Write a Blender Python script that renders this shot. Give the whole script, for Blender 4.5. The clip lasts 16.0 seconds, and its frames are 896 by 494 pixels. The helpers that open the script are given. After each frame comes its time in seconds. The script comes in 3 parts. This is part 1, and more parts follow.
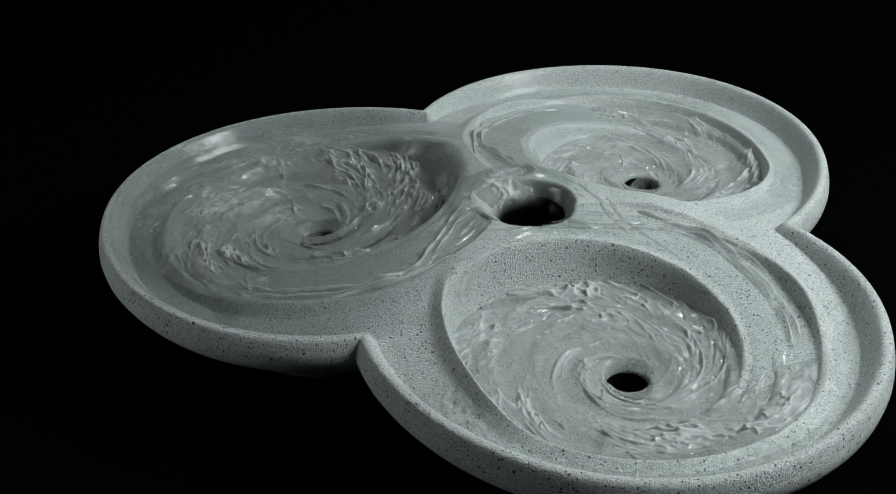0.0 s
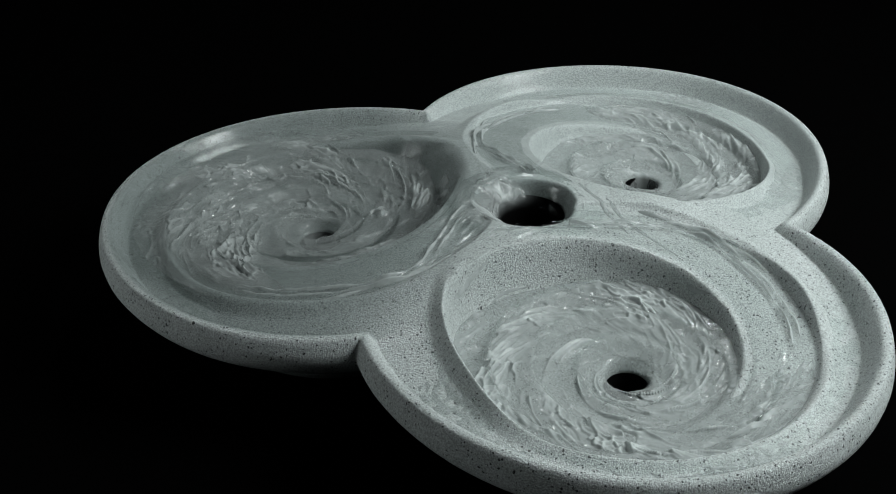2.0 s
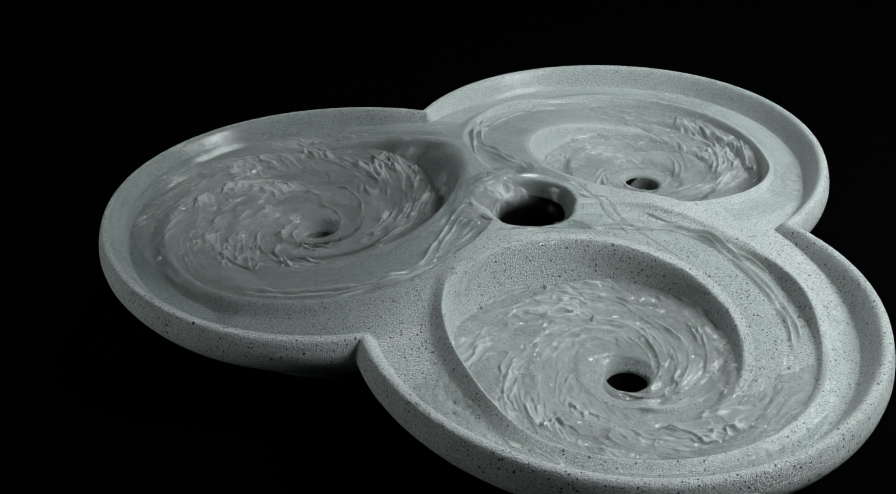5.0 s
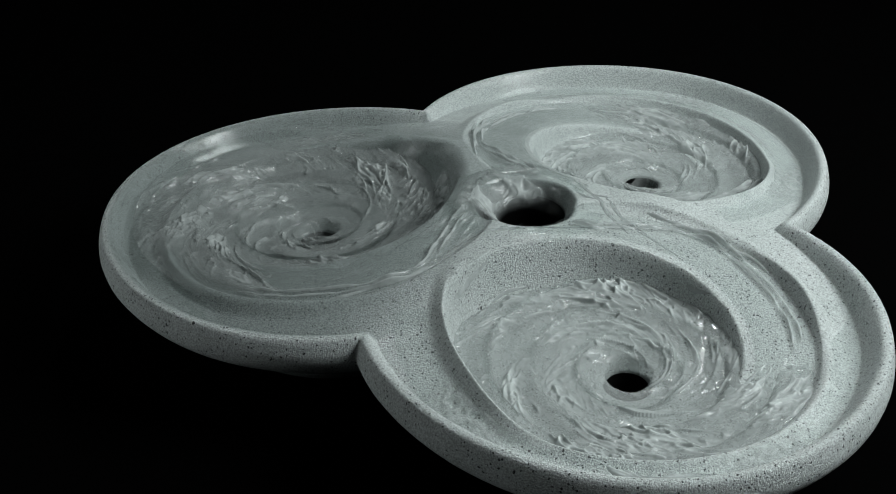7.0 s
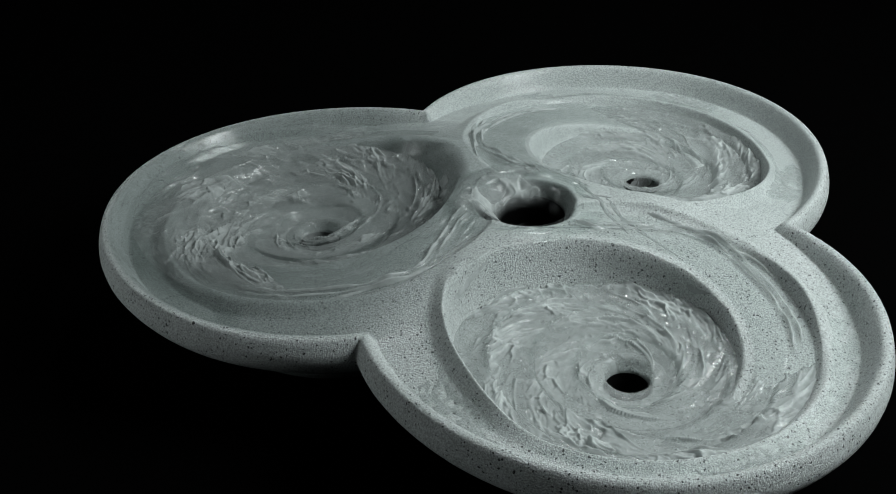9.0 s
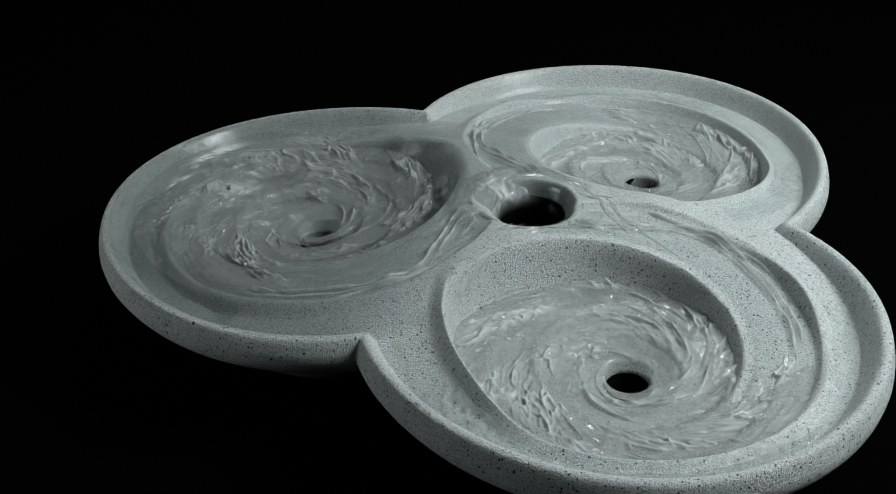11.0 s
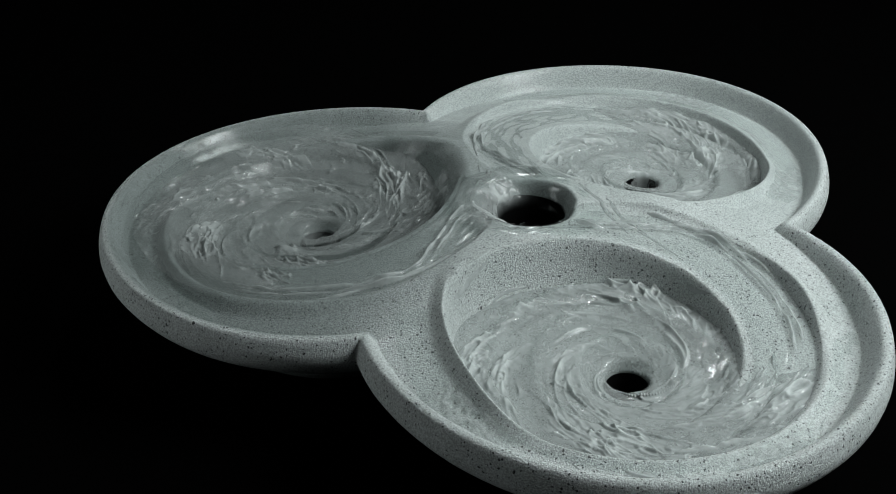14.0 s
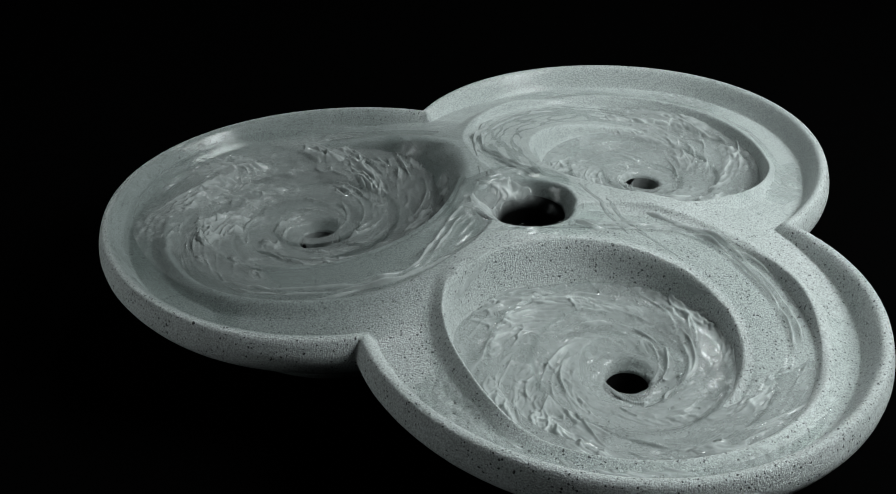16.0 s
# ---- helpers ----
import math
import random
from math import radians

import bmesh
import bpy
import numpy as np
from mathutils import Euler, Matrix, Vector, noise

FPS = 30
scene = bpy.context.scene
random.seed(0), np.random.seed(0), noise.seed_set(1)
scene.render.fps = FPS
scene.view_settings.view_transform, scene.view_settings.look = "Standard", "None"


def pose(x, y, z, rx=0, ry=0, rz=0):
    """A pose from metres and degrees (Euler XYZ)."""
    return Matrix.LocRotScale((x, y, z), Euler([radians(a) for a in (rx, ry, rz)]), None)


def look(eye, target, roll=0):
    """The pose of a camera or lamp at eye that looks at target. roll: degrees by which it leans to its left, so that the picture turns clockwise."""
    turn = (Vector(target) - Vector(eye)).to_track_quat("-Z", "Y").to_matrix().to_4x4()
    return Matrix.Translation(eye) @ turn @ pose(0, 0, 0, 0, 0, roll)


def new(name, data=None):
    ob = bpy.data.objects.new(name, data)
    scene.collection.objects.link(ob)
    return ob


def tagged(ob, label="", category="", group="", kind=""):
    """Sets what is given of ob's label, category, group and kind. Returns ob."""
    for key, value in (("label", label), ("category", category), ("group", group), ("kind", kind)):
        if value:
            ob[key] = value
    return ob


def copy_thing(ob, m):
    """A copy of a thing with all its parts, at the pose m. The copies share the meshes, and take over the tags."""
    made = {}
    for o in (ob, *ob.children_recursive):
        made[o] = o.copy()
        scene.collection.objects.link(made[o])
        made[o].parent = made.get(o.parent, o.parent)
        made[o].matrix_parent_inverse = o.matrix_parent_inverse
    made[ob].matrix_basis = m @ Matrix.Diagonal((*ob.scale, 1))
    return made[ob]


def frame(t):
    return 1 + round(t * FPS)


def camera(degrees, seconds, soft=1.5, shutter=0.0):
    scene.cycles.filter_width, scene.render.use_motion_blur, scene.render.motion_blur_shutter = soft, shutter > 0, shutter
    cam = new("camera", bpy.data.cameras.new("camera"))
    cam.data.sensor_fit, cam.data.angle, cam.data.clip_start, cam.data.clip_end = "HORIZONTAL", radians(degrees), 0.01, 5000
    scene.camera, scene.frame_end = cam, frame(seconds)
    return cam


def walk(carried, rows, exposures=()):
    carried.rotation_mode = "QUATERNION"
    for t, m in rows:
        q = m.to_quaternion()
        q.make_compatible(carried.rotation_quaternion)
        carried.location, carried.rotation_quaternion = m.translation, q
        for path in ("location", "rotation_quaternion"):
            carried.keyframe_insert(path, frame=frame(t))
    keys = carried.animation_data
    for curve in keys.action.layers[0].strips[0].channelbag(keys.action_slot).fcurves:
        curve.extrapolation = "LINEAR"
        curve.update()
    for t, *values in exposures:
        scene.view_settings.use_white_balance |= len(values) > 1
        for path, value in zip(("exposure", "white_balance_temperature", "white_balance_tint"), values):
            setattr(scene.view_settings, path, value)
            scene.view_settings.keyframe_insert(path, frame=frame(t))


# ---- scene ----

# ---- camera: stands still on a tripod ----
S = 0.75                      # plan units to metres
cam = camera(42.82, 16.0, soft=1.05)
EYE = Vector((0.0, -1.5489 * S, 0.8829 * S))
STAND = look(EYE, (-0.1108 * S, -0.1101 * S, 0.0), -0.556)
walk(cam, [(0.0, STAND), (16.0, STAND)])

# ---- light: dark studio with a soft key from the side and two dimmer softboxes ----
world = bpy.data.worlds.new("studio_dark")
scene.world = world
world.use_nodes = True
world.node_tree.nodes["Background"].inputs["Color"].default_value = (0.0, 0.0, 0.0, 1)
world.node_tree.nodes["Background"].inputs["Strength"].default_value = 0.0
scene.view_settings.exposure = 0.0


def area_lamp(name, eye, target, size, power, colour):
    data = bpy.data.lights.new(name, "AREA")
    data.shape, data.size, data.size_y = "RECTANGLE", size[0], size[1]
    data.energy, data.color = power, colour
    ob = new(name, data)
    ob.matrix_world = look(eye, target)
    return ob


area_lamp("key_softbox", (1.14, -0.10, 1.10), (0.14, -0.02, 0.0), (0.80, 0.65), 32.5, (0.93, 1.0, 1.005))
area_lamp("back_softbox", (0.10, 1.50, 1.85), (0.0, 0.0, 0.0), (0.28, 0.11), 12, (0.93, 1.0, 1.005))
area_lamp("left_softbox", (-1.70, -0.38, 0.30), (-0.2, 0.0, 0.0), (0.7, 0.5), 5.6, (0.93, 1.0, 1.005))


# ---- noise on arrays ----
def lattice(ix, iy, seed):
    h = (ix * 374761393 + iy * 668265263 + seed * 144665) & 0xFFFFFFFF
    h = ((h ^ (h >> 13)) * 1274126177) & 0xFFFFFFFF
    a = ((h ^ (h >> 16)) & 0xFFFF) / 65536.0 * 2 * np.pi
    return np.cos(a), np.sin(a)


def perlin(x, y, seed=0):
    x, y = np.asarray(x, float) + 400.0, np.asarray(y, float) + 400.0
    ix, iy = np.floor(x).astype(np.int64), np.floor(y).astype(np.int64)
    fx, fy = x - ix, y - iy
    u, v = fx ** 3 * (fx * (fx * 6 - 15) + 10), fy ** 3 * (fy * (fy * 6 - 15) + 10)
    total = 0
    for dx in (0, 1):
        for dy in (0, 1):
            gx, gy = lattice(ix + dx, iy + dy, seed)
            w = (u if dx else 1 - u) * (v if dy else 1 - v)
            total = total + w * (gx * (fx - dx) + gy * (fy - dy))
    return total * 1.5


def smooth(a, b, x):
    t = np.clip((x - a) / (b - a), 0, 1)
    return t * t * (3 - 2 * t)


# ---- plan of the bowl, in plan units: three lobes round a raised hub ----
D, RC = 0.300, 0.3556
LOBE_CAST = ((0.0054, -0.0089, -0.0146), (-0.0053, -0.0266, -0.0010), (0.0001, -0.0132, -0.0046))    # the three lobes differ a little
TURNS = [math.radians(179.27 + 120 * k) for k in range(3)]
DRAIN = (0.036, -0.036)        # in a lobe's own axes, x away from the hub
HOLES = ((0.035, -0.038), (0.043, -0.024), (0.034, -0.043))   # the cast drain holes stray a little
DRAIN_R, HUB_R = 0.0295, 0.069
S1_R = 0.262                   # the round step from the ledge to the channel
BASE_Z = -0.168


def lobe_axes(x, y, k):
    a = TURNS[k]
    return x * math.cos(a) + y * math.sin(a) - D, -x * math.sin(a) + y * math.cos(a)


def lobe_place(u, v, k):
    a = TURNS[k]
    return ((D + u) * math.cos(a) - v * math.sin(a), (D + u) * math.sin(a) + v * math.cos(a))


def lobe_radius(ang, k):
    """A slightly lopsided round, blunter away from the hub."""
    grown, c, q = LOBE_CAST[k]
    rad = RC + grown + c * np.cos(ang) + q * np.sin(ang)
    return rad + 0.0008 * np.cos(2 * ang) + 0.0038 * np.sin(2 * ang) + 0.0021 * np.cos(3 * ang) - 0.0047 * np.sin(3 * ang)


def outline(theta, off):
    """Distance of the trefoil's outline from the hub at the angle theta, for lobes widened by off."""
    best = np.zeros_like(theta)
    for k in range(3):
        t = theta - TURNS[k]
        r = np.full_like(theta, 0.5)
        for _ in range(12):
            ang = np.arctan2(r * np.sin(t), r * np.cos(t) - D)
            rad = lobe_radius(ang, k) + off
            inside = rad ** 2 - (D * np.sin(t)) ** 2
            r = D * np.cos(t) + np.sqrt(np.maximum(inside, 0))
        best = np.maximum(best, np.where(inside > 0, r, 0))
    return best


LEDGE = ((0.0, 0.024), (0.19, 0.024), (0.25, 0.014), (0.32, -0.001), (0.43, -0.023), (0.50, -0.0355), (0.8, -0.0385))
CHANNEL = ((-40, -0.070), (0, -0.067), (20, -0.061), (45, -0.050), (70, -0.036), (95, -0.021), (120, -0.005),
           (150, 0.010), (180, 0.022), (215, 0.024), (250, -0.070), (320, -0.070))


def lip_radius(beta):
    return 0.147 + 0.0005 * (beta - 30)


def channel_height(beta):
    return np.interp(beta, [c[0] for c in CHANNEL], [c[1] for c in CHANNEL])


def basin_floor(rho):
    return np.interp(rho, (0.0, 0.028, 0.06, 0.12, 0.20, 0.3), (-0.090, -0.088, -0.086, -0.083, -0.079, -0.072))


def hollow(t):
    """0 at a crisp brow, 1 at a softly hollowed foot."""
    t = np.clip(t, 0, 1)
    brow = smooth(0.0, 0.22, t)
    return (1 - (1 - t) ** 2.2) * (0.35 + 0.65 * brow)


def stone_height(x, y):
    r = np.hypot(x, y)
    ledge = np.interp(r, [c[0] for c in LEDGE], [c[1] for c in LEDGE])
    z, brow = ledge.copy(), 0
    inside = np.full_like(x, -1.0)
    for k in range(3):
        u, v = lobe_axes(x, y, k)
        ang = np.arctan2(v, u)
        rad = np.hypot(u, v)
        inside = np.maximum(inside, lobe_radius(ang, k) - rad)
        du, dv = u - DRAIN[0], v - DRAIN[1]
        rho = np.hypot(du, dv)
        beta = (np.degrees(np.arctan2(dv, du)) + 40) % 360 - 40
        zc = np.minimum(channel_height(beta), ledge)
        bore = np.hypot(u - HOLES[k][0], v - HOLES[k][1])
        zb = basin_floor(bore)
        lip = hollow((lip_radius(beta) + 0.003 - rho) / 0.055)
        if k == 0:                       # worn round above the fullest basin
            worn = smooth(170, 205, beta) * smooth(290, 262, beta)
            lip = lip + (smooth(0.0, 1.0, (lip_radius(beta) + 0.026 - rho) / 0.10) - lip) * worn
        floor = zc + (np.minimum(zb, zc) - zc) * lip
        turn = (np.degrees(ang) + 180) % 360 - 180
        edge = S1_R - 0.011 * (k == 1) * smooth(-165, -135, turn) * smooth(-60, -90, turn)
        step = hollow((edge + 0.003 - rad) / 0.034)
        if k == 0:
            worn = smooth(205, 235, np.degrees(ang) % 360) * smooth(315, 285, np.degrees(ang) % 360)
            step = step + (smooth(0.0, 1.0, (S1_R + 0.018 - rad) / 0.066) - step) * worn
        z = np.minimum(z, ledge + (np.minimum(floor, ledge) - ledge) * step)
        hole = smooth(DRAIN_R + 0.006, DRAIN_R - 0.003, bore)
        z = z - 0.066 * hole ** 2
        # the ledge falls outward from a brow at the step to a gutter at the rim
        ridge = smooth(215, 258, np.degrees(ang) % 360) + smooth(125, 75, np.degrees(ang) % 360)
        if k > 0:
            ridge = ridge * (1 - 0.6 * smooth(-80, -50, turn) * smooth(80, 50, turn))
        top = rad - edge + 0.005
        slope = np.where(top > 0, smooth(1.0, 0.0, top / 0.029), np.exp(-(top / 0.006) ** 2))
        brow = np.maximum(brow, (0.014, 0.0225, 0.0165)[k] * ridge * slope)
    z = z + brow
    # rim: rounded crest, sloping inner face
    rim = np.interp(inside, (-0.01, 0.0, 0.0035, 0.0065, 0.0095, 0.014, 0.021, 0.028, 0.036, 0.046, 0.056, 0.064, 1),
                    (0, 0, -0.0006, -0.0026, -0.0065, -0.0140, -0.0265, -0.0370, -0.0445, -0.0495, -0.0535, -0.2, -0.2))
    k = 0.003
    hmix = np.clip(0.5 + 0.5 * (rim - z) / k, 0, 1)
    z = z * (1 - hmix) + rim * hmix + k * hmix * (1 - hmix)
    hub = smooth(HUB_R + 0.013, HUB_R - 0.0065, r)
    return z - 0.031 * hub ** 1.4


def lobe_weight(x, y, soaks=(1.0, 0.08, 0.50)):
    """How much splashed water, and painted dimness with it, lies on the stone: two of the lobes are soaked, the third
    is nearly dry.
    """
    total, weight = 0, 1e-9
    for k, soak in enumerate(soaks):
        u, v = lobe_axes(x, y, k)
        rad = np.hypot(u, v)
        w = np.exp(-(rad / 0.17) ** 2)
        total, weight = total + soak * w * smooth(-0.006, 0.006, lobe_radius(np.arctan2(v, u), k) - rad), weight + w
    # the hub hole counts as wet and is painted darker like a shaded recess
    return np.maximum(total / weight, 0.9 * smooth(0.088, 0.078, np.hypot(x, y)))


# ---- materials ----
def material(name):
    m = bpy.data.materials.new(name)
    m.use_nodes = True
    return m, m.node_tree.nodes, m.node_tree.links


def stone_material():
    m, n, l = material("cast_stone")
    b = n["Principled BSDF"]
    tc = n.new("ShaderNodeTexCoord")

    def noise_tex(scale, detail, rough=0.6):
        t = n.new("ShaderNodeTexNoise")
        t.inputs["Scale"].default_value, t.inputs["Detail"].default_value = scale, detail
        t.inputs["Roughness"].default_value = rough
        l.new(tc.outputs["Object"], t.inputs["Vector"])
        return t

    def ramp(src, stops):
        c = n.new("ShaderNodeValToRGB")
        c.color_ramp.elements[0].position, c.color_ramp.elements[0].color = stops[0]
        c.color_ramp.elements[1].position, c.color_ramp.elements[1].color = stops[1]
        l.new(src, c.inputs["Fac"])
        return c

    grain = noise_tex(560, 3, 0.7)
    base = ramp(grain.outputs["Fac"], ((0.40, (0.37, 0.393, 0.387, 1)), (0.59, (0.68, 0.72, 0.71, 1))))
    cloud = noise_tex(9, 5)
    tone = ramp(cloud.outputs["Fac"], ((0.3, (0.86, 0.88, 0.87, 1)), (0.7, (1, 1, 1, 1))))
    mul = n.new("ShaderNodeMix")
    mul.data_type, mul.blend_type = "RGBA", "MULTIPLY"
    mul.inputs["Factor"].default_value = 1.0
    l.new(base.outputs["Color"], mul.inputs[6])
    l.new(tone.outputs["Color"], mul.inputs[7])
    # dark pits
    vor = n.new("ShaderNodeTexVoronoi")
    vor.inputs["Scale"].default_value = 300
    vor.inputs["Randomness"].default_value = 1.0
    warp = noise_tex(420, 2)
    off = n.new("ShaderNodeMixRGB")
    off.blend_type = "ADD"
    off.inputs["Fac"].default_value = 0.004
    l.new(tc.outputs["Object"], off.inputs["Color1"])
    l.new(warp.outputs["Color"], off.inputs["Color2"])
    l.new(off.outputs["Color"], vor.inputs["Vector"])
    sep = n.new("ShaderNodeSeparateColor")
    l.new(vor.outputs["Color"], sep.inputs["Color"])
    size = n.new("ShaderNodeMapRange")
    size.inputs["From Min"].default_value, size.inputs["From Max"].default_value = 0.42, 1.0
    size.inputs["To Min"].default_value, size.inputs["To Max"].default_value = 0.03, 0.37
    l.new(sep.outputs[0], size.inputs["Value"])
    pit = n.new("ShaderNodeMath")
    pit.operation = "LESS_THAN"
    l.new(vor.outputs["Distance"], pit.inputs[0])
    l.new(size.outputs["Result"], pit.inputs[1])
    big = n.new("ShaderNodeTexVoronoi")
    big.inputs["Scale"].default_value = 80
    l.new(off.outputs["Color"], big.inputs["Vector"])
    big_sep = n.new("ShaderNodeSeparateColor")
    l.new(big.outputs["Color"], big_sep.inputs["Color"])
    big_size = n.new("ShaderNodeMapRange")
    big_size.inputs["From Min"].default_value, big_size.inputs["From Max"].default_value = 0.84, 1.0
    big_size.inputs["To Min"].default_value, big_size.inputs["To Max"].default_value = 0.0, 0.17
    l.new(big_sep.outputs[1], big_size.inputs["Value"])
    big_pit = n.new("ShaderNodeMath")
    big_pit.operation = "LESS_THAN"
    l.new(big.outputs["Distance"], big_pit.inputs[0])
    l.new(big_size.outputs["Result"], big_pit.inputs[1])
    fine = pit
    pit = n.new("ShaderNodeMath")
    pit.operation = "MAXIMUM"
    l.new(fine.outputs[0], pit.inputs[0])
    l.new(big_pit.outputs[0], pit.inputs[1])
    washed = n.new("ShaderNodeAttribute")      # standing water fills the pores
    washed.attribute_name = "washed"
    left_open = n.new("ShaderNodeMapRange")
    left_open.inputs["To Min"].default_value, left_open.inputs["To Max"].default_value = 1.0, 0.25
    l.new(washed.outputs["Fac"], left_open.inputs["Value"])
    pore = n.new("ShaderNodeMath")
    pore.operation = "MULTIPLY"
    l.new(pit.outputs[0], pore.inputs[0])
    l.new(left_open.outputs["Result"], pore.inputs[1])
    dark = n.new("ShaderNodeMix")
    dark.data_type = "RGBA"
    l.new(pore.outputs[0], dark.inputs["Factor"])
    l.new(mul.outputs[2], dark.inputs[6])
    dark.inputs[7].default_value = (0.03, 0.034, 0.034, 1)
    # darkens the colour for wet stone and for weaker light on two lobes
    wet_dim = n.new("ShaderNodeAttribute")
    wet_dim.attribute_name = "wet_dim"
    soak = n.new("ShaderNodeMix")
    soak.data_type, soak.blend_type = "RGBA", "MULTIPLY"
    l.new(wet_dim.outputs["Fac"], soak.inputs["Factor"])
    l.new(dark.outputs[2], soak.inputs[6])
    soak.inputs[7].default_value = (0.37, 0.393, 0.389, 1)
    l.new(soak.outputs[2], b.inputs["Base Color"])
    patch = noise_tex(16, 4)
    film = ramp(patch.outputs["Fac"], ((0.44, (0.15, 0.15, 0.15, 1)), (0.56, (0.95, 0.95, 0.95, 1))))
    coat = n.new("ShaderNodeMath")
    coat.operation = "MULTIPLY"
    l.new(film.outputs["Color"], coat.inputs[0])
    l.new(wet_dim.outputs["Fac"], coat.inputs[1])
    coat.use_clamp = True
    l.new(coat.outputs[0], b.inputs["Coat Weight"])
    b.inputs["Coat Roughness"].default_value, b.inputs["Coat IOR"].default_value = 0.03, 1.4
    b.inputs["Roughness"].default_value = 0.62
    b.inputs["Specular IOR Level"].default_value = 0.3
    drops = noise_tex(240, 2)
    skin = n.new("ShaderNodeBump")
    skin.inputs["Strength"].default_value, skin.inputs["Distance"].default_value = 0.22, 0.002
    l.new(drops.outputs["Fac"], skin.inputs["Height"])
    l.new(skin.outputs["Normal"], b.inputs["Coat Normal"])
    add = n.new("ShaderNodeMath")
    add.operation = "SUBTRACT"
    l.new(grain.outputs["Fac"], add.inputs[0])
    l.new(pit.outputs[0], add.inputs[1])
    bump = n.new("ShaderNodeBump")
    bump.inputs["Distance"].default_value = 0.0032
    l.new(left_open.outputs["Result"], bump.inputs["Strength"])
    l.new(add.outputs[0], bump.inputs["Height"])
    l.new(bump.outputs["Normal"], b.inputs["Normal"])
    return m


def water_material(name, rough):
    """Running water: clear and glossy, clouded where the mesh says so by a pale body that stands in for refracted
    light.
    """
    m, n, l = material(name)
    b = n["Principled BSDF"]
    b.inputs["Roughness"].default_value = rough
    b.inputs["IOR"].default_value = 1.33
    b.inputs["Specular IOR Level"].default_value = 0.16
    tc = n.new("ShaderNodeTexCoord")
    t = n.new("ShaderNodeTexNoise")
    t.inputs["Scale"].default_value, t.inputs["Detail"].default_value = 90, 4
    l.new(tc.outputs["Object"], t.inputs["Vector"])
    r = n.new("ShaderNodeMapRange")
    r.inputs["From Min"].default_value, r.inputs["From Max"].default_value = 0.3, 0.7
    r.inputs["To Min"].default_value, r.inputs["To Max"].default_value = 0.75, 1.15
    l.new(t.outputs["Fac"], r.inputs["Value"])
    ripple_mix = n.new("ShaderNodeAttribute")
    ripple_mix.attribute_name = "ripple_mix"
    cloud = n.new("ShaderNodeMath")
    cloud.operation, cloud.use_clamp = "MULTIPLY", True
    l.new(r.outputs["Result"], cloud.inputs[0])
    l.new(ripple_mix.outputs["Fac"], cloud.inputs[1])
    # colour runs from dark to pale, painting the light on ripples
    ripple_light = n.new("ShaderNodeAttribute")
    ripple_light.attribute_name = "ripple_light"
    tint = n.new("ShaderNodeMix")
    tint.data_type = "RGBA"
    tint.inputs[6].default_value, tint.inputs[7].default_value = (0.12, 0.13, 0.128, 1), (0.50, 0.535, 0.525, 1)
    l.new(ripple_light.outputs["Fac"], tint.inputs["Factor"])
    l.new(tint.outputs[2], b.inputs["Base Color"])
    bump = n.new("ShaderNodeBump")
    bump.inputs["Strength"].default_value, bump.inputs["Distance"].default_value = 0.30, 0.0015
    l.new(t.outputs["Fac"], bump.inputs["Height"])
    l.new(bump.outputs["Normal"], b.inputs["Normal"])
    clear, gloss, fres = n.new("ShaderNodeBsdfTransparent"), n.new("ShaderNodeBsdfGlossy"), n.new("ShaderNodeLayerWeight")
    clear.inputs["Color"].default_value = (0.96, 0.975, 0.97, 1)
    gloss.inputs["Roughness"].default_value = rough
    power, share = n.new("ShaderNodeMath"), n.new("ShaderNodeMath")
    power.operation, power.inputs[1].default_value = "POWER", 5.0
    share.operation, share.inputs[1].default_value, share.inputs[2].default_value = "MULTIPLY_ADD", 0.95, 0.018
    l.new(fres.outputs["Facing"], power.inputs[0])
    l.new(power.outputs[0], share.inputs[0])
    l.new(bump.outputs["Normal"], gloss.inputs["Normal"])
    sheet, mix = n.new("ShaderNodeMixShader"), n.new("ShaderNodeMixShader")
    l.new(share.outputs[0], sheet.inputs[0])
    l.new(clear.outputs[0], sheet.inputs[1])
    l.new(gloss.outputs[0], sheet.inputs[2])
    l.new(cloud.outputs[0], mix.inputs[0])
    l.new(sheet.outputs[0], mix.inputs[1])
    l.new(b.outputs[0], mix.inputs[2])
    l.new(mix.outputs[0], n["Material Output"].inputs["Surface"])
    return m


def plain_material(name, colour, rough):
    m, n, l = material(name)
    b = n["Principled BSDF"]
    b.inputs["Roughness"].default_value = rough
    b.inputs["Specular IOR Level"].default_value = 0.0
    t = n.new("ShaderNodeTexNoise")
    t.inputs["Scale"].default_value = 300
    c = n.new("ShaderNodeValToRGB")
    c.color_ramp.elements[0].color = (*[v * 0.7 for v in colour], 1)
    c.color_ramp.elements[1].color = (*colour, 1)
    l.new(t.outputs["Fac"], c.inputs["Fac"])
    l.new(c.outputs["Color"], b.inputs["Base Color"])
    return m


STONE = stone_material()
WATER = water_material("swirling_water", 0.13)
FILM = water_material("thin_water", 0.18)
SPILL = water_material("spilt_water", 0.42)
# near-black colour for the shade deep inside the holes
HOLE_DARK = plain_material("hole_dark", (0.004, 0.004, 0.004), 0.7)
BLACK = plain_material("black_cloth", (0.001, 0.001, 0.001), 1.0)


# ---- mesh helpers ----
def mesh_object(name, verts, faces, mat, parent=None, label="", shade=True):
    me = bpy.data.meshes.new(name)
    me.from_pydata(verts.tolist(), [], faces.tolist())
    me.materials.append(mat)
    if shade:
        me.polygons.foreach_set("use_smooth", np.ones(len(faces), dtype=bool))
    me.update()
    ob = new(name, me)
    ob.parent = parent
    if label:
        ob["label"] = label
    return ob


